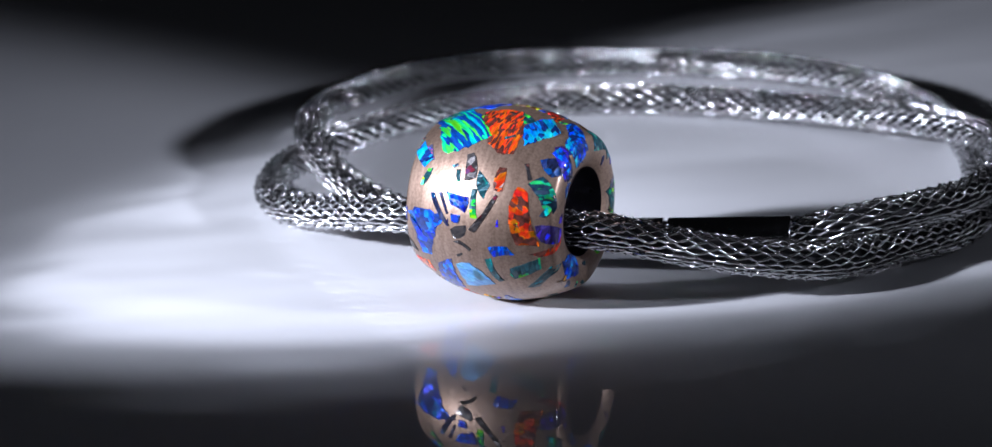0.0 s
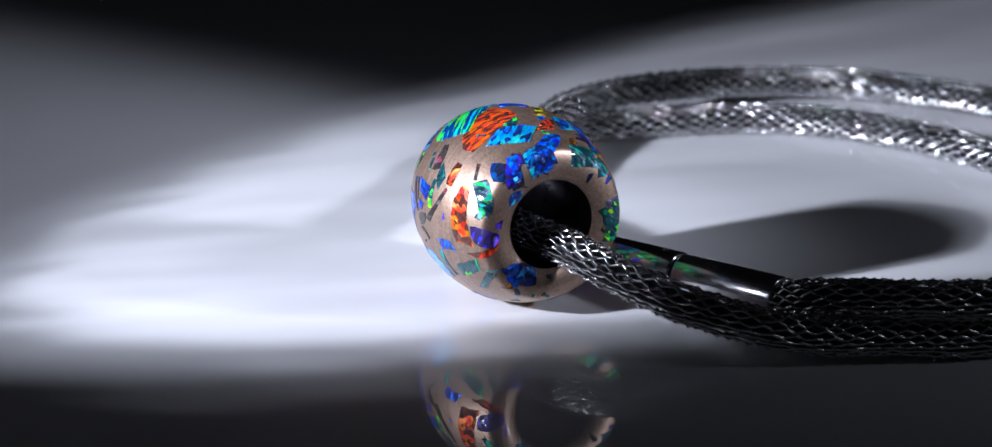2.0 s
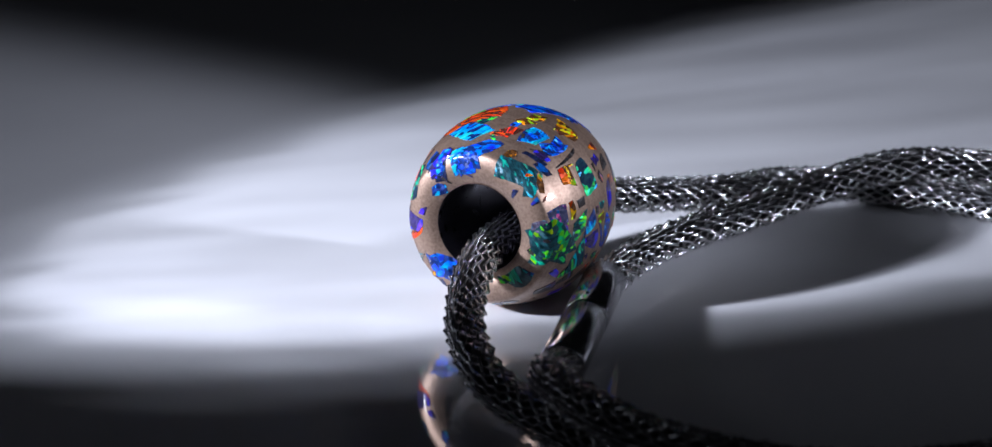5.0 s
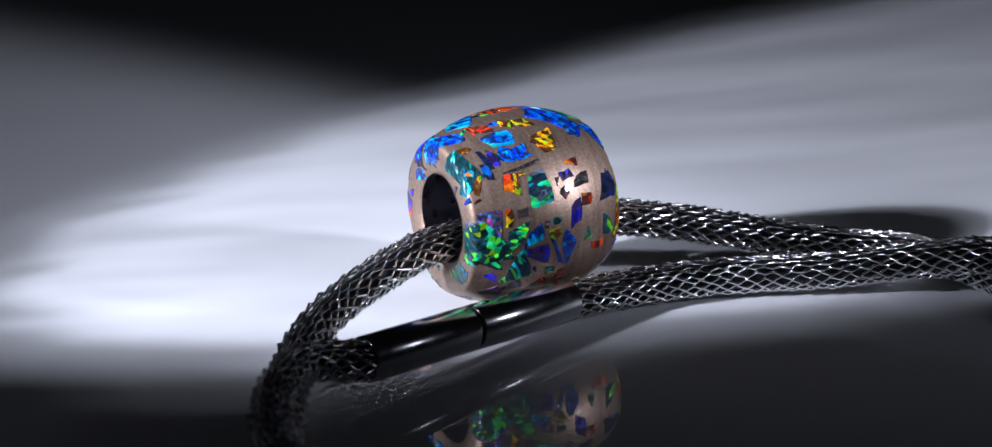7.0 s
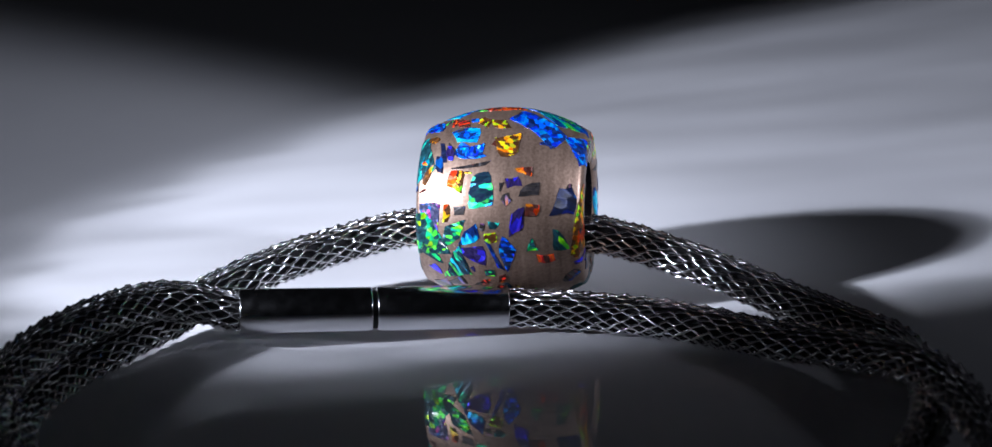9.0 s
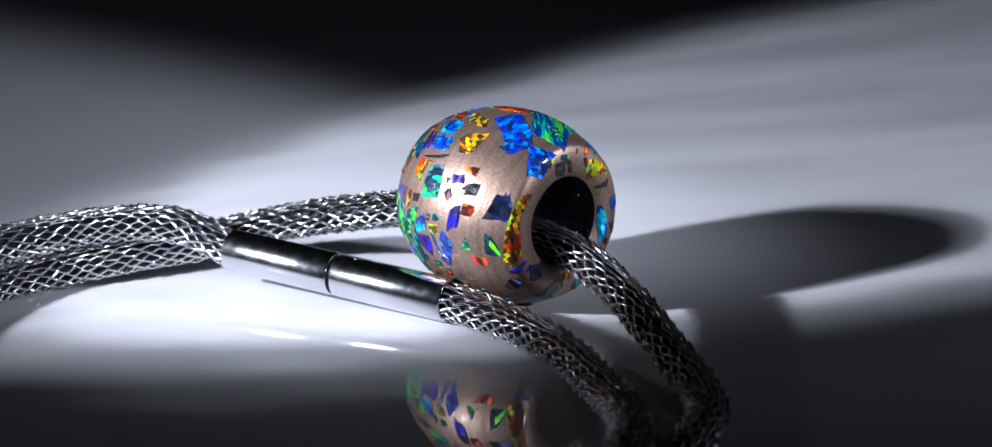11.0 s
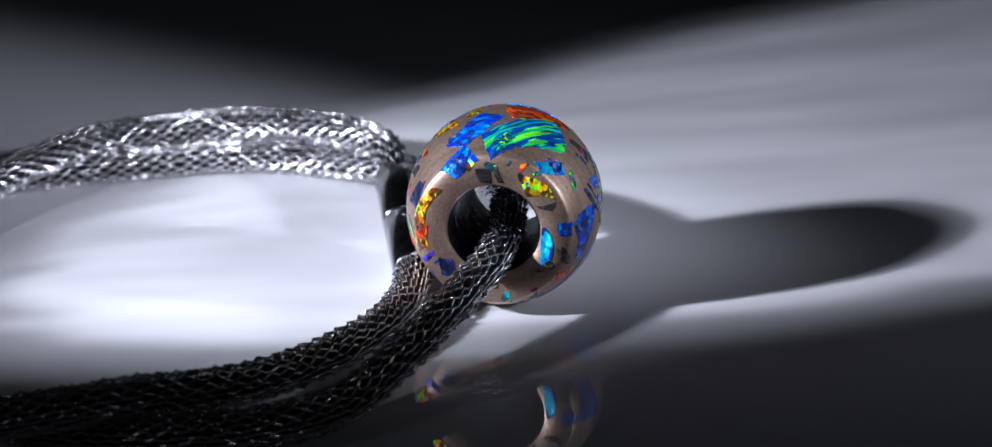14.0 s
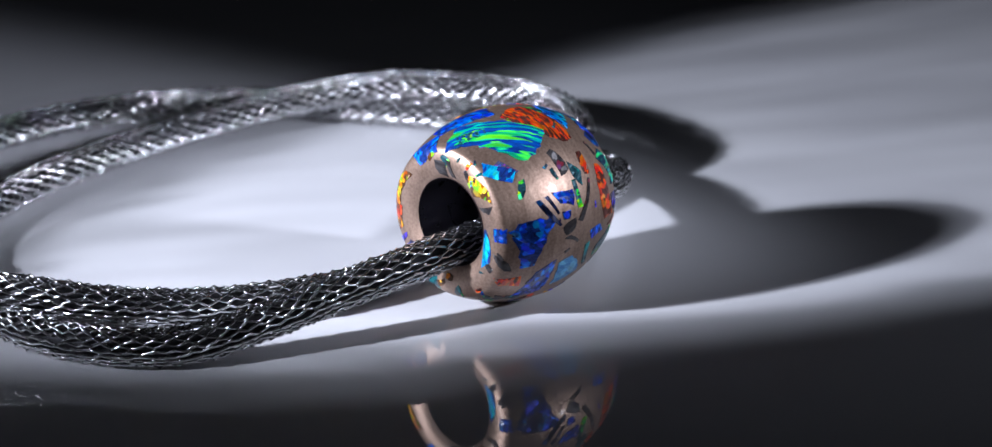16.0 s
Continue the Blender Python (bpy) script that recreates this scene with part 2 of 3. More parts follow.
def lathe(rows, steps, place=None, closed=False):
    """A surface of revolution round x, from rows of (x, radius) in mm."""
    bm = bmesh.new()
    rings = []
    for x, r in rows:
        ring = [bm.verts.new((x * MM, r * MM * math.cos(a), r * MM * math.sin(a)))
                for a in (2 * math.pi * i / steps for i in range(steps))]
        rings.append(ring)
    pairs = list(zip(rings, rings[1:]))
    if closed:
        pairs.append((rings[-1], rings[0]))
    for p, q in pairs:
        for i in range(steps):
            j = (i + 1) % steps
            bm.faces.new((p[i], p[j], q[j], q[i]))
    if place is not None:
        bm.transform(place)
    bmesh.ops.recalc_face_normals(bm, faces=bm.faces)
    return bm


# ---- the setting ----
def disc_rows(r, top, bottom, edge):
    return [(top, 0.02), (top, r - edge), (top - edge * 0.3, r - edge * 0.3), (top - edge, r), (bottom, r), (bottom, 0.02)]


UP = Matrix.Rotation(radians(-90), 4, "Y")
turntable = new("turntable")
tagged(turntable, "round glossy white acrylic turntable disc, slowly turning", "turntable", kind="structure")
part("disc", lathe(disc_rows(170, 0.0, -6.0, 0.8), 128, UP, False), ACRYLIC, turntable, smooth=False)
part("foot", lathe(disc_rows(60, -6.2, -30.0, 1.0), 64, UP, False), TABLE, turntable, "dark round base", smooth=False)
bm = bmesh.new()
bmesh.ops.create_grid(bm, x_segments=8, y_segments=8, size=3.0, matrix=pose(0, 0, -0.03))
ground = new("ground", finish(bm, "ground", TABLE, False))
tagged(ground, "dark matte studio tabletop under the turntable", "tabletop", kind="structure")

# ---- the bead ----
R_BEAD, BEAD_AT, BEAD_TURN = 6.96, (0.15, 0.32, 6.93), -26.6
bead = new("bead")
tagged(bead, "brushed rose-bronze barrel bead inlaid with bright opal chips", "bead")


def bezier(p, t):
    q = 1 - t
    return tuple(q ** 3 * p[0][i] + 3 * q * q * t * p[1][i] + 3 * q * t * t * p[2][i] + t ** 3 * p[3][i] for i in (0, 1))


BARREL = 5.6
RIM = ((BARREL, R_BEAD * (1 - 0.34 * (BARREL / R_BEAD) ** 2)), (5.95, 5.0), (6.0, 3.9), (5.5, 3.2))


def profile(s):
    """Place along the axis and radius, by the way from the bead's middle over its barrel and round its rim."""
    a = abs(s)
    if a <= BARREL:
        return s, R_BEAD * (1 - 0.34 * (a / R_BEAD) ** 2)
    x, r = bezier(RIM, min((a - BARREL) / 2.05, 1.0))
    return math.copysign(x, s), r


def bead_point(s, phi, lift=0.0):
    """A point of the bead's skin; phi turns round the axis from the front over the top."""
    x, r = profile(s)
    x2, r2 = profile(s + 0.02)
    x1, r1 = profile(s - 0.02)
    n = Vector((r1 - r2, x2 - x1)).normalized()
    x, r = x + n[0] * lift, r + n[1] * lift
    return Vector((x, -r * math.cos(phi), r * math.sin(phi))) * MM


rows = [profile(-7.65 + 15.3 * i / 92) for i in range(93)]
part("body", lathe(rows, 128), BRONZE, bead, "brushed rose-bronze barrel")
bore = [(-5.6 + 11.2 * i / 12, 3.2 - 0.08 * math.sin(math.pi * i / 12)) for i in range(13)]
part("bore", lathe(bore, 96), LINING, bead, "dark polished lining of the hole")

CHIP_RNG = random.Random(7)
chip_count = 0


def chip(s, phi, length, base, tip, turn, slant, kind):
    """One opal chip ground flush with the bead: a four-sided splinter, as wide as base and tip at its ends."""
    global chip_count
    chip_count += 1
    rng = CHIP_RNG
    lift = 0.022 + 0.03 * (chip_count % 7) / 7
    t, f = radians(turn), radians(phi)
    r_here = max(profile(s)[1], 3.2)
    slant = max(-0.7 * length, min(0.7 * length, slant))
    lean = [slant / 2 * (1 if base > 0.25 else 0), slant / 2 * (1 if tip > 0.25 else 0)]
    corners = [(-length / 2 - lean[0], -base / 2), (length / 2 - lean[1], -tip / 2), (length / 2 + lean[1], tip / 2), (-length / 2 + lean[0], base / 2)]
    big = max(length, base, tip)
    rough = 0.035 * min(length, max(base, tip))
    line = []
    for (x0, y0), (x1, y1) in zip(corners, corners[1:] + corners[:1]):
        steps = max(2, int(math.hypot(x1 - x0, y1 - y0) / 0.35))
        bow = rng.uniform(-0.07, 0.14)
        for k in range(steps):
            w = k / steps
            j = bow * 4 * w * (1 - w)
            x, y = x0 + (x1 - x0) * w + (y1 - y0) * j, y0 + (y1 - y0) * w - (x1 - x0) * j
            line.append((x + rng.uniform(-rough, rough), y + rng.uniform(-rough, rough)))
    bm = bmesh.new()

    def put(x, y, h):
        ds, dv = x * math.cos(t) - y * math.sin(t), x * math.sin(t) + y * math.cos(t)
        return bm.verts.new(bead_point(max(-7.6, min(7.6, s + ds)), f + dv / r_here, h))

    inner = max(2, int(big / 0.9))
    steps = [(1.0, -0.12), (1.0, lift)] + [(1 - (i + 1) / (inner + 1), lift + 0.004) for i in range(inner)]
    rings = [[put(x * k, y * k, h) for x, y in line] for k, h in steps]
    for p, q in zip(rings, rings[1:]):
        for i in range(len(line)):
            j = (i + 1) % len(line)
            bm.faces.new((p[i], p[j], q[j], q[i]))
    middle = put(0, 0, lift + 0.004)
    for i in range(len(line)):
        bm.faces.new((rings[-1][i], rings[-1][(i + 1) % len(line)], middle))
    edge = set(rings[1])
    for e in bm.edges:
        if e.verts[0] in edge and e.verts[1] in edge:
            e.smooth = False
    bmesh.ops.recalc_face_normals(bm, faces=bm.faces)
    part("opal_chip", bm, OPALS[kind], bead, OPALS[kind].name.replace("_", " ") + " chip")


# each chip: way along the barrel, angle round it, length, width at both ends (mm), turn, slant of its ends
blue_chips = [
    (5.2, 85, 3.3, 0.6, 1.4, -58, -0.9), (-0.9, 17, 1.0, 1.8, 1.0, -79, 0.6), (-1.0, 7, 0.6, 0.8, 0.5, -94, -0.0),
    (-3.8, -9, 3.2, 3.3, 0.8, -93, -0.3), (2.3, -11, 0.8, 1.2, 1.3, -61, 0.6), (-2.4, -38, 3.2, 1.3, 1.9, -93, -1.1),
    (6.9, -53, 1.1, 2.1, 1.6, -142, 1.1), (6.1, 80, 1.4, 1.1, 1.9, 0, 0.1), (5.7, 58, 1.9, 0.8, 0.6, -30, -0.1),
    (6.0, 83, 1.7, 0.6, 2.0, 8, -0.2), (4.6, 93, 0.7, 0.6, 1.1, 71, 1.1), (2.4, 115, 0.9, 1.5, 1.4, 46, -0.2),
    (2.1, 129, 1.0, 2.3, 1.2, 38, -1.5),
]
blue_chips += [
    (6.5, -45, 1.8, 0.6, 1.1, -98, 0.8), (-2.4, 105, 4.1, 1.7, 1.9, 143, -0.3), (-5.6, 116, 2.3, 1.9, 1.3, 112, -0.3),
    (1.9, 128, 0.8, 2.0, 1.4, 103, 0.2), (2.0, 101, 0.5, 0.5, 0.5, 103, 0.2), (0.1, -168, 2.3, 0.3, 0.4, 112, 0.5),
    (-0.8, -169, 1.9, 1.1, 0.5, 80, 0.9), (3.3, 75, 1.8, 0.8, 1.4, 77, 1.0), (-6.0, 2, 1.0, 1.0, 0.9, -90, -0.0),
]
cyan_chips = [
    (3.2, 76, 1.9, 2.0, 2.7, -58, -1.3), (6.0, 72, 1.7, 0.7, 0.6, -9, -0.4), (7.1, 41, 0.6, 0.9, 1.1, -52, -1.1),
    (2.4, 116, 1.3, 1.9, 1.3, 100, 0.5), (1.8, 179, 1.0, 0.8, 1.5, 86, -0.8), (-4.7, 47, 1.0, 2.2, 2.0, -125, 0.4),
    (-7.0, -14, 2.6, 0.2, 0.5, -76, -0.7),
]
dark_chips = [
    (-0.4, 38, 1.9, 0.5, 0.9, -77, -0.1), (1.1, 12, 3.2, 0.2, 0.5, -122, -0.1), (-0.4, -9, 1.2, 0.4, 0.2, -29, 0.4),
    (-0.7, -1, 0.7, 1.3, 0.9, -79, -0.2), (3.7, 41, 1.2, 0.3, 0.3, -65, -0.0), (1.9, 138, 2.6, 0.1, 0.3, -174, 0.4),
    (-2.4, 152, 0.9, 0.8, 1.2, 71, -0.6), (-0.8, 158, 0.6, 0.7, 0.6, 125, -0.1), (0.9, 174, 0.5, 0.3, 0.3, 82, -0.0),
    (2.5, 165, 0.6, 0.8, 0.7, 87, -0.1), (3.1, 145, 1.0, 0.5, 0.5, 73, -0.1), (3.3, 124, 1.2, 0.1, 0.5, 123, 0.3),
    (-7.0, 96, 0.9, 1.0, 0.9, -178, 0.2),
]
dark_chips += [
    (-6.9, 83, 1.1, 0.3, 0.4, -150, 0.2), (-6.8, 25, 0.5, 1.2, 0.4, -96, 0.2), (-5.7, -21, 1.1, 0.6, 0.6, -52, 0.9),
]
dusk_chips = [
    (6.2, 180, 2.2, 1.1, 0.8, 87, -0.0),
]
ember_chips = [
    (2.0, 33, 1.7, 0.5, 0.6, -91, 0.0), (3.9, 11, 4.0, 0.7, 1.5, -82, 0.4), (-0.4, 124, 1.2, 1.0, 1.2, 47, -0.1),
    (2.9, 146, 1.2, 0.8, 0.8, 77, -0.1), (-2.0, 141, 0.6, 1.2, 0.4, 120, 0.6), (-2.5, 164, 0.8, 0.9, 0.8, 81, -0.1),
    (-0.3, -152, 0.7, 0.4, 0.4, 81, -0.2), (-4.7, -38, 1.0, 1.8, 1.3, -60, 0.5),
]
gold_chips = [
    (3.5, 5, 0.9, 0.5, 0.4, -77, -0.1), (1.2, 104, 0.9, 0.8, 0.9, 75, 0.4), (2.5, 148, 1.4, 0.4, 0.5, 81, 0.2),
    (4.7, 113, 0.5, 0.6, 0.5, 34, -0.0), (-0.7, 124, 1.7, 1.8, 1.3, 98, -0.4), (0.1, 107, 1.0, 0.9, 1.0, 113, 0.5),
    (0.3, -180, 0.7, 0.8, 0.8, 100, 0.0), (-5.4, -164, 0.8, 0.4, 0.3, 85, 0.1), (3.5, 167, 1.2, 0.4, 0.4, 85, -0.1),
    (2.6, 147, 1.3, 0.4, 0.4, 72, -0.0), (4.9, 141, 1.5, 0.2, 0.3, 67, 0.1), (4.8, 112, 0.4, 0.7, 0.7, 82, 0.2),
    (-6.0, 169, 4.9, 0.6, 1.3, 83, -0.4),
]
gold_chips += [
    (-6.6, 46, 1.5, 0.8, 1.6, -104, 1.0),
]
green_chips = [
    (-3.9, 30, 1.3, 0.4, 0.3, -113, -0.2), (0.4, 17, 2.0, 0.4, 0.5, -87, -0.0), (3.8, -25, 1.0, 2.1, 1.9, -88, -0.6),
    (5.5, -174, 3.0, 2.2, 3.8, 114, 0.3), (-4.1, 82, 2.5, 1.3, 1.4, 150, -0.3), (4.9, 112, 0.6, 0.6, 0.4, 98, 0.3),
    (2.9, 179, 1.4, 1.4, 0.9, 79, -1.1), (-2.5, -175, 0.9, 0.1, 0.8, 89, 0.0), (-4.3, -176, 1.5, 0.4, 1.0, 102, 0.3),
    (4.9, -171, 2.2, 1.0, 1.8, 96, 0.7), (0.5, -156, 0.5, 0.7, 0.7, 92, 0.0), (7.0, -121, 0.4, 1.2, 0.8, 171, 0.0),
    (0.6, 79, 2.2, 2.1, 1.6, -145, -1.4),
]
leaf_chips = [
    (5.0, 27, 2.5, 1.1, 1.0, -54, -0.1), (1.0, 153, 2.3, 1.1, 1.6, 92, -0.3), (2.8, -161, 2.6, 0.5, 2.2, 89, -1.0),
]
navy_chips = [
    (-2.3, 11, 2.6, 0.3, 0.2, -55, 0.2), (-2.0, 15, 1.6, 0.3, 0.2, -63, 0.1), (5.1, 49, 1.4, 1.0, 0.9, -46, 0.2),
    (5.9, 58, 2.4, 0.5, 1.1, -36, -0.3), (4.0, 126, 1.7, 0.3, 0.5, 99, 0.2), (-4.6, 158, 1.9, 0.8, 1.6, 83, -0.3),
    (4.1, 135, 1.3, 0.4, 0.4, 97, 0.2), (-6.7, -140, 1.2, 0.9, 1.0, 66, 0.4),
]
red_chips = [
    (0.9, 67, 4.6, 2.7, 1.2, -67, 0.3), (5.5, -12, 0.5, 2.7, 1.6, -66, 1.5), (2.9, 100, 0.5, 0.9, 1.1, 57, 0.3),
    (2.8, 103, 0.9, 0.9, 0.7, 99, 0.4), (-3.4, -165, 0.6, 1.1, 1.1, 104, 0.4), (-5.9, -177, 1.4, 1.1, 0.9, 88, 0.1),
    (0.9, -148, 0.4, 0.6, 0.5, 84, -0.4), (3.2, 99, 1.4, 0.3, 1.2, 110, 0.9),
]
sky_chips = [
    (-0.3, -31, 2.4, 1.1, 2.4, -69, 0.2),
]
speckle_chips = [
    (-4.4, 46, 1.5, 1.1, 1.0, -58, 0.3), (4.6, 170, 1.7, 1.6, 0.8, 95, 0.2),
]
stripe_chips = [
    (-3.0, 73, 6.0, 2.2, 3.5, -53, 0.7),
]
teal_chips = [
    (-1.1, 32, 0.9, 0.3, 0.2, -77, -0.0), (0.8, 28, 1.1, 1.2, 0.8, -100, 0.7), (1.6, -25, 2.2, 0.5, 0.4, -76, 0.0),
    (4.8, -36, 2.6, 0.8, 0.6, -142, -0.5), (5.5, 125, 1.5, 2.9, 3.5, 19, 0.1), (5.9, 141, 0.9, 1.0, 0.7, 41, 0.0),
    (6.6, -134, 1.0, 1.8, 1.3, -160, 1.3), (0.1, 173, 0.5, 0.8, 0.4, 79, -0.1), (-5.4, -111, 1.4, 2.5, 1.5, 47, -0.1),
]
violet_chips = [
    (5.7, 57, 2.4, 0.8, 0.5, -56, -0.1), (5.7, -1, 1.0, 2.1, 1.5, -90, 0.4), (3.4, 128, 1.2, 0.3, 0.3, 99, 0.1),
    (-1.2, 148, 0.7, 0.9, 1.0, 111, 0.2), (-1.5, 171, 1.6, 0.8, 0.8, 85, -0.6), (1.5, -168, 1.4, 1.8, 0.6, 118, 0.6),
    (-5.9, -156, 0.3, 1.4, 1.2, 94, -0.7),
]
for kind, chips in (("speckle", speckle_chips), ("dusk", dusk_chips), ("dark", dark_chips), ("navy", navy_chips), ("teal", teal_chips), ("green", green_chips), ("leaf", leaf_chips), ("violet", violet_chips), ("blue", blue_chips), ("cyan", cyan_chips), ("sky", sky_chips), ("stripe", stripe_chips), ("ember", ember_chips), ("gold", gold_chips), ("red", red_chips)):
    for s, phi, length, base, tip, turn, slant in chips:
        chip(s, phi, length, base, tip, turn, slant, kind)
# splinters between the chips, thickest on the underside
for reach_low, reach_high, low, high, count in ((-5.2, 5.2, -150, -55, 46), (-5.0, 5.0, 0, 360, 26), (5.2, 7.2, -180, 180, 24), (-7.2, -5.2, -180, 180, 20)):
    for i in range(count):
        kind = CHIP_RNG.choice(("dark", "dark", "teal", "navy", "ember", "green", "violet", "blue", "gold", "leaf"))
        big = 1.7 if high == -55 else 0.8
        long = CHIP_RNG.uniform(0.45, 1.0) * big
        chip(CHIP_RNG.uniform(reach_low, reach_high), CHIP_RNG.uniform(low, high), long, long * CHIP_RNG.uniform(0.25, 0.7), long * CHIP_RNG.uniform(0.1, 0.5),
             CHIP_RNG.uniform(0, 180), CHIP_RNG.uniform(-0.2, 0.2), kind)

# ---- the necklace: one knitted cord in two turns, joined by a sleeve clasp ----
necklace = new("necklace")
tagged(necklace, "silver knitted wire cord necklace coiled in two turns, polished clasp", "necklace")
CLASP_L, CLASP_R = Vector((20.5, 3.0, 2.75)), Vector((2.6, 6.55, 1.75))
CORD_R = 1.45
WAY = [
    tuple(CLASP_L - (CLASP_L - CLASP_R).normalized() * 1.5), tuple(CLASP_L),
    (24.5, 2.2, 3.9), (28.5, 3.2, 4.3), (33.7, 6.6, 4.2), (37.4, 11.6, 4.05), (39.1, 17.0, 3.75), (38.7, 24.3, 3.61), (34.5, 31.9, 2.83), (27.6, 38.6, 1.84),
    (16.3, 44.0, 1.47), (6.0, 45.8, 1.45), (-3.2, 44.5, 1.45), (-10.1, 39.8, 1.45), (-15.3, 34.2, 1.42), (-18.5, 27.8, 1.42), (-19.3, 21.6, 1.46), (-18.0, 17.4, 1.43),
    (-14.8, 13.0, 2.35), (-10.3, 7.8, 3.85), (-5.5, 3.3, 4.91), (0.3, 0.2, 5.2), (6.4, -2.0, 5.35), (11.1, -2.95, 4.59), (16.4, -3.1, 3.58), (21.4, -1.8, 2.62),
    (24.8, 0.3, 1.97), (28.7, 3.2, 1.79), (33.3, 6.8, 1.42), (36.7, 12.2, 1.42), (37.9, 19.9, 1.42), (38.6, 28.2, 1.42), (37.8, 37.4, 1.50), (34.0, 46.5, 1.53),
    (27.3, 53.0, 1.50), (18.4, 56.9, 1.45), (7.2, 58.3, 1.5), (-2.9, 57.0, 1.6), (-9.9, 51.6, 2.1), (-14.6, 44.0, 2.8), (-16.6, 36.4, 3.4), (-16.7, 30.3, 3.5),
    (-15.1, 24.6, 2.6), (-11.8, 18.8, 1.75), (-7.8, 13.3, 1.56), (-3.0, 9.2, 1.50),
    tuple(CLASP_R), tuple(CLASP_R + (CLASP_L - CLASP_R).normalized() * 1.5),
]


def smooth_way(points, step):
    """A centripetal spline through the points, cut into even steps."""
    p = np.array(points, float)
    p = np.vstack([2 * p[0] - p[1], p, 2 * p[-1] - p[-2]])
    out = []
    for i in range(1, len(p) - 2):
        a, b, c, d = p[i - 1], p[i], p[i + 1], p[i + 2]
        t = np.linspace(0, 1, 24, endpoint=False)[:, None]
        k1, k2 = 0.5 * (c - a), 0.5 * (d - b)
        l1, l2 = np.linalg.norm(c - a), np.linalg.norm(d - b)
        span = np.linalg.norm(c - b)
        k1, k2 = k1 / (l1 / 2) * span, k2 / (l2 / 2) * span
        out.append((2 * t ** 3 - 3 * t ** 2 + 1) * b + (t ** 3 - 2 * t ** 2 + t) * k1 + (3 * t ** 2 - 2 * t ** 3) * c + (t ** 3 - t ** 2) * k2)
    q = np.vstack(out + [p[-2][None]])
    length = np.concatenate([[0], np.cumsum(np.linalg.norm(np.diff(q, axis=0), axis=1))])
    n = int(length[-1] / step)
    at = np.linspace(0, length[-1], n + 1)
    return np.stack([np.interp(at, length, q[:, k]) for k in range(3)], 1), at


line, along = smooth_way(WAY, 0.1)
for _ in range(12):
    line[1:-1] = (line[:-2] + 2 * line[1:-1] + line[2:]) / 4
tangent = np.gradient(line, axis=0)
tangent /= np.linalg.norm(tangent, axis=1)[:, None]
side = np.cross(tangent, (0, 0, 1.0))
side /= np.linalg.norm(side, axis=1)[:, None]
over = np.cross(side, tangent)


def on_cord(s, angle, radius):
    """Points at a way s along the cord, an angle round it and a radius (arrays)."""
    pick = lambda a: np.stack([np.interp(s, along, a[:, k]) for k in range(3)], -1)
    c, n, b = pick(line), pick(side), pick(over)
    return c + radius[..., None] * (np.cos(angle)[..., None] * n + np.sin(angle)[..., None] * b)


def tube_mesh(name, paths, out, radius, sides, mat):
    """Wires of round section along open paths of the same number of points (mm); out: the way off the cord at each."""
    paths = np.asarray(paths)
    count, pts = paths.shape[:2]
    tan = np.gradient(paths, axis=1)
    tan /= np.linalg.norm(tan, axis=2)[..., None] + 1e-12
    u = np.cross(tan, out)
    u /= np.linalg.norm(u, axis=2)[..., None]
    v = np.cross(u, tan)
    ang = np.arange(sides) * 2 * np.pi / sides
    verts = paths[:, :, None, :] + radius * (np.cos(ang)[None, None, :, None] * u[:, :, None, :] + np.sin(ang)[None, None, :, None] * v[:, :, None, :])
    idx = np.arange(count * pts * sides).reshape(count, pts, sides)
    nxt = np.roll(idx, -1, axis=2)
    quads = np.stack([idx[:, :-1], idx[:, 1:], nxt[:, 1:], nxt[:, :-1]], -1).reshape(-1, 4)
    me = bpy.data.meshes.new(name)
    me.vertices.add(count * pts * sides)
    me.vertices.foreach_set("co", (verts * MM).ravel())
    me.loops.add(quads.size)
    me.loops.foreach_set("vertex_index", quads.ravel().astype(np.int32))
    me.polygons.add(len(quads))
    me.polygons.foreach_set("loop_start", np.arange(0, quads.size, 4, dtype=np.int32))
    me.polygons.foreach_set("use_smooth", np.ones(len(quads), bool))
    me.update(calc_edges=True)
    me.materials.append(mat)
    return me


def knitted(seed, radius, count, link):
    """Wavy wires along the cord, each linked over the next and under the last; their paths and the way off the cord."""
    rng = np.random.default_rng(seed)
    s = np.arange(0.3, along[-1] - 0.3, link / 11)
    gap = 2 * np.pi / count
    soft = np.hanning(13)
    soft /= np.sqrt((soft ** 2).sum())

    def loose():
        return np.convolve(rng.normal(0, 1, len(s)), soft, "same")

    drift = 0.8 * np.interp(s, s[::60], rng.normal(0, 1, len(s[::60])))
    turns, places, heights = [], [], []
    for k in range(count):
        phase = 2 * np.pi * s / link + np.pi * k + drift + 0.38 * loose()
        turns.append(gap * (k + 0.4 * np.sin(phase) + 0.13 * loose()) + 0.03 * s)
        places.append(s + 0.12 * link * np.sin(2 * phase))
        heights.append(radius + 0.14 * np.sin(phase) + 0.03 * loose())
    way, angle = np.clip(np.array(places), 0.2, along[-1] - 0.2), np.array(turns)
    wire = on_cord(way, angle, np.array(heights))
    return wire, wire - on_cord(way, angle, 0 * angle)


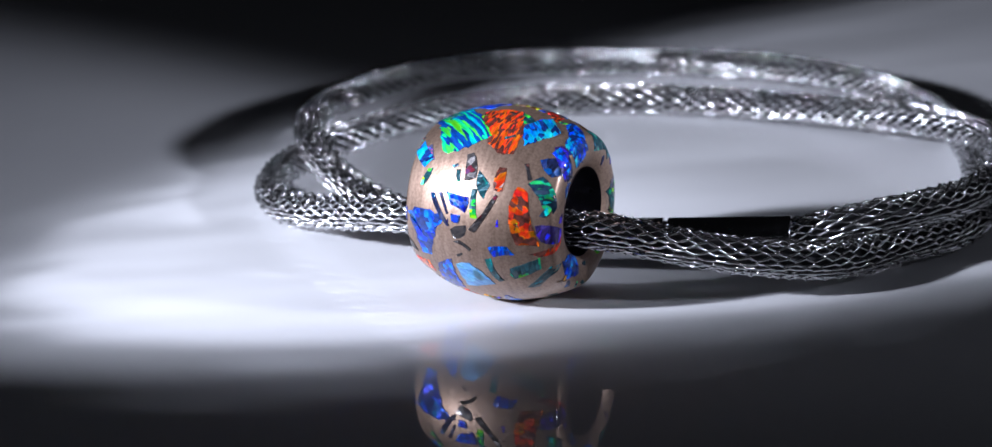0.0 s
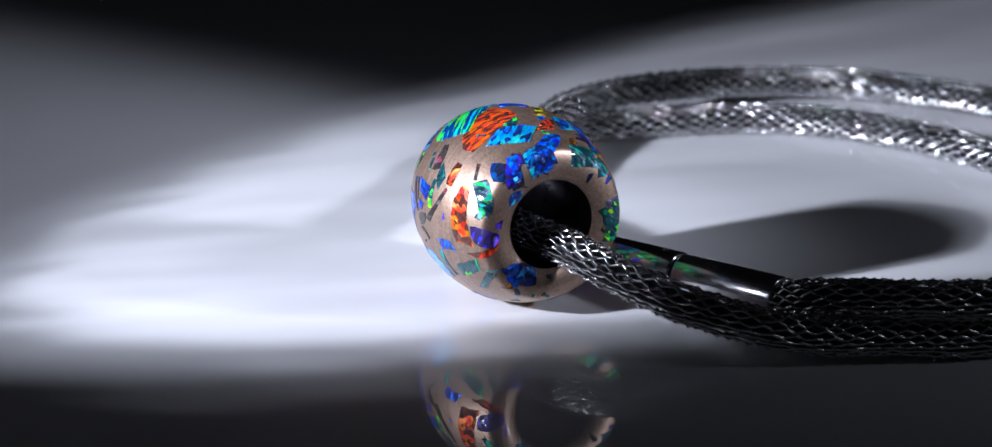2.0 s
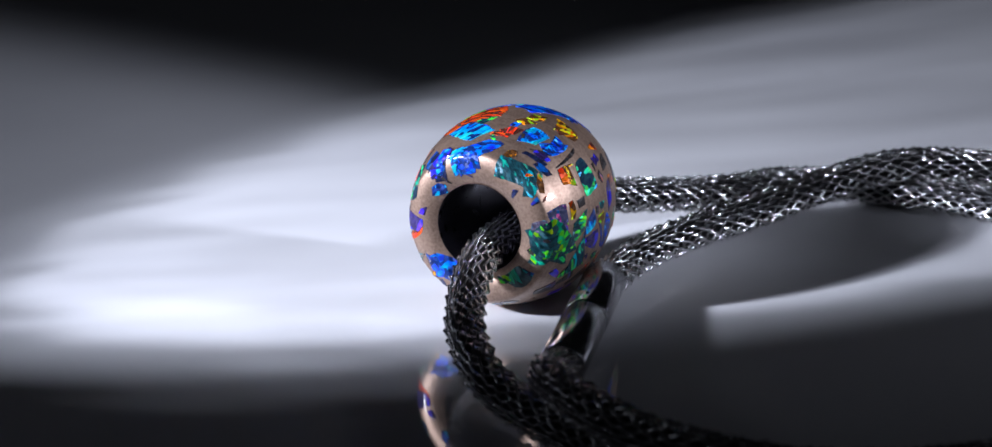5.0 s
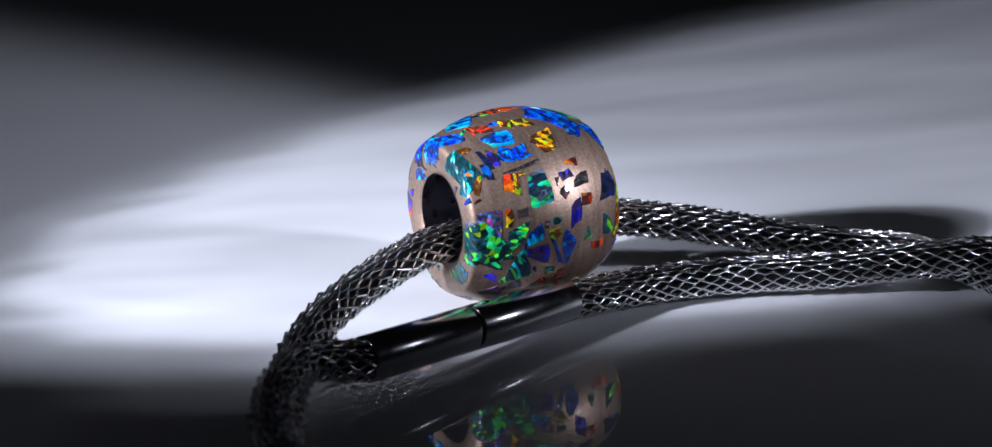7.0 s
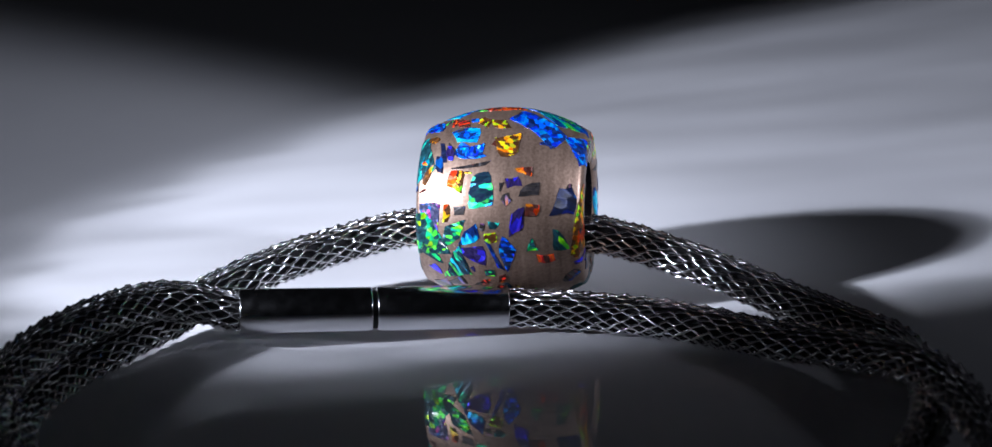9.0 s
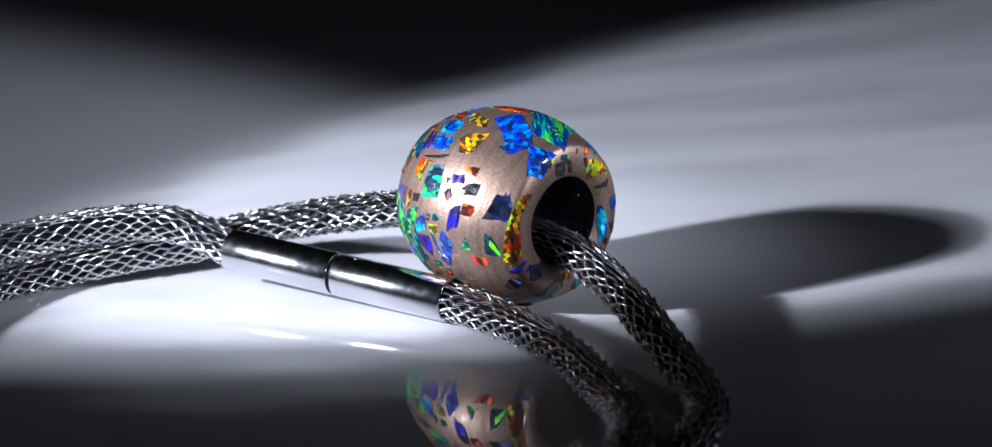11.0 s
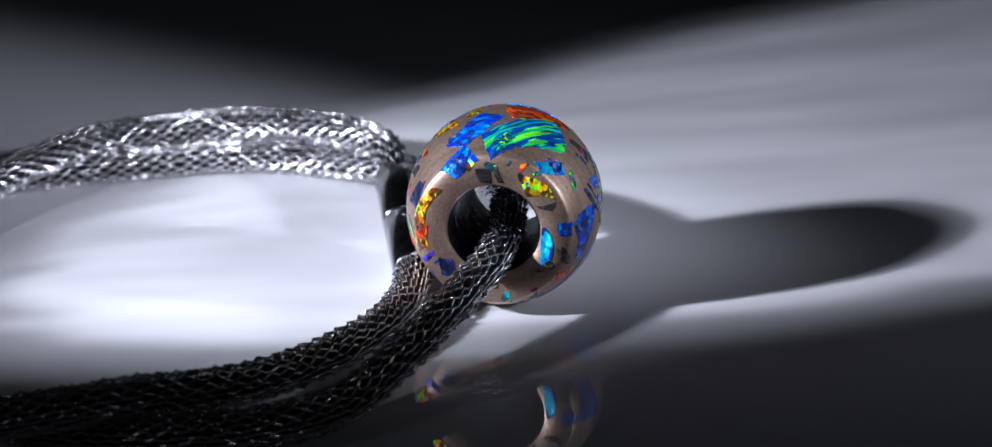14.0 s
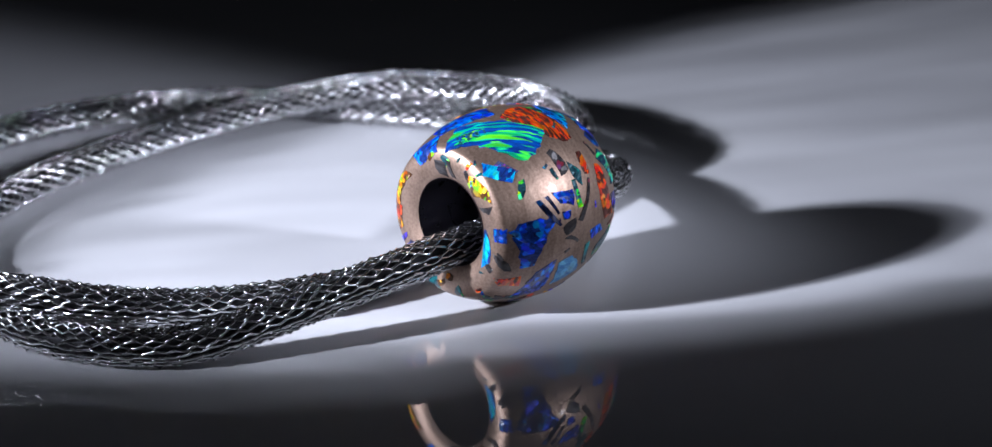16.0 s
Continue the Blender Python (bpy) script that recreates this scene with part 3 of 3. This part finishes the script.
wire, outward = knitted(3, CORD_R - 0.22, 20, 1.35)
cord = new("cord", tube_mesh("cord", wire, outward, 0.1, 7, WIRE))
cord.parent = necklace
tagged(cord, "silver knitted steel wire mesh tube", kind="stuff")
# a dark tube stands in for the shade inside the hollow cord
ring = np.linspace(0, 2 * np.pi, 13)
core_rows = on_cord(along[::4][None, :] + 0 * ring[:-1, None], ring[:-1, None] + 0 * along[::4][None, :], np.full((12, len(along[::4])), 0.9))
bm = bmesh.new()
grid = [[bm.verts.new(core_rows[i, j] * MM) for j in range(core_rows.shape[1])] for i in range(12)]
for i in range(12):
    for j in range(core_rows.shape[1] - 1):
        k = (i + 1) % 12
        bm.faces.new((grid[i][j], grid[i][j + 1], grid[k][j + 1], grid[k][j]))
part("core", bm, CORE, necklace, "dark tube painting the shade inside the knitted cord")

# the clasp: two polished sleeves with a groove between them
clasp = new("clasp")
clasp.parent = necklace
tagged(clasp, "polished steel sleeve clasp")
span = CLASP_L - CLASP_R
length = span.length
CLASP_M = Matrix.Translation(CLASP_R * MM) @ span.to_track_quat("X", "Z").to_matrix().to_4x4()
mid, r = length / 2, 1.56


def sleeve(a, b):
    return [(a + 0.12, 1.15), (a, 1.4), (a, r - 0.1), (a + 0.03, r - 0.03), (a + 0.1, r), (b - 0.1, r), (b - 0.03, r - 0.03), (b, r - 0.1), (b, 1.0)]


part("sleeve", lathe(sleeve(-0.1, mid - 0.16), 64, CLASP_M), CHROME, clasp, "polished steel sleeve")
part("sleeve", lathe(sleeve(mid + 0.16, length + 0.1)[::-1], 64, CLASP_M), CHROME, clasp, "polished steel sleeve")
part("groove_ring", lathe([(mid - 0.3, 1.32), (mid + 0.3, 1.32)], 48, CLASP_M), CORE, clasp, "dark groove between the sleeves")
bm = bmesh.new()
bmesh.ops.create_uvsphere(bm, u_segments=16, v_segments=8, radius=0.2 * MM, matrix=CLASP_M @ pose((mid - 1.6) * MM, 0, (r - 0.08) * MM))
part("pin_head", bm, CHROME, clasp, "small round pin head")


# ---- what moves: the disc turns clockwise, eighteen degrees a second, with all that lies on it ----
def motions():
    times = [i * 0.25 for i in range(int(SECONDS / 0.25) + 1)]
    spin = [(t, pose(0, 0, 0, 0, 0, -18.0 * t)) for t in times]
    seat = pose(BEAD_AT[0] * MM, BEAD_AT[1] * MM, BEAD_AT[2] * MM, 0, 0, BEAD_TURN)
    walk(turntable, spin)
    walk(necklace, spin)
    walk(bead, [(t, m @ seat) for t, m in spin])


motions()
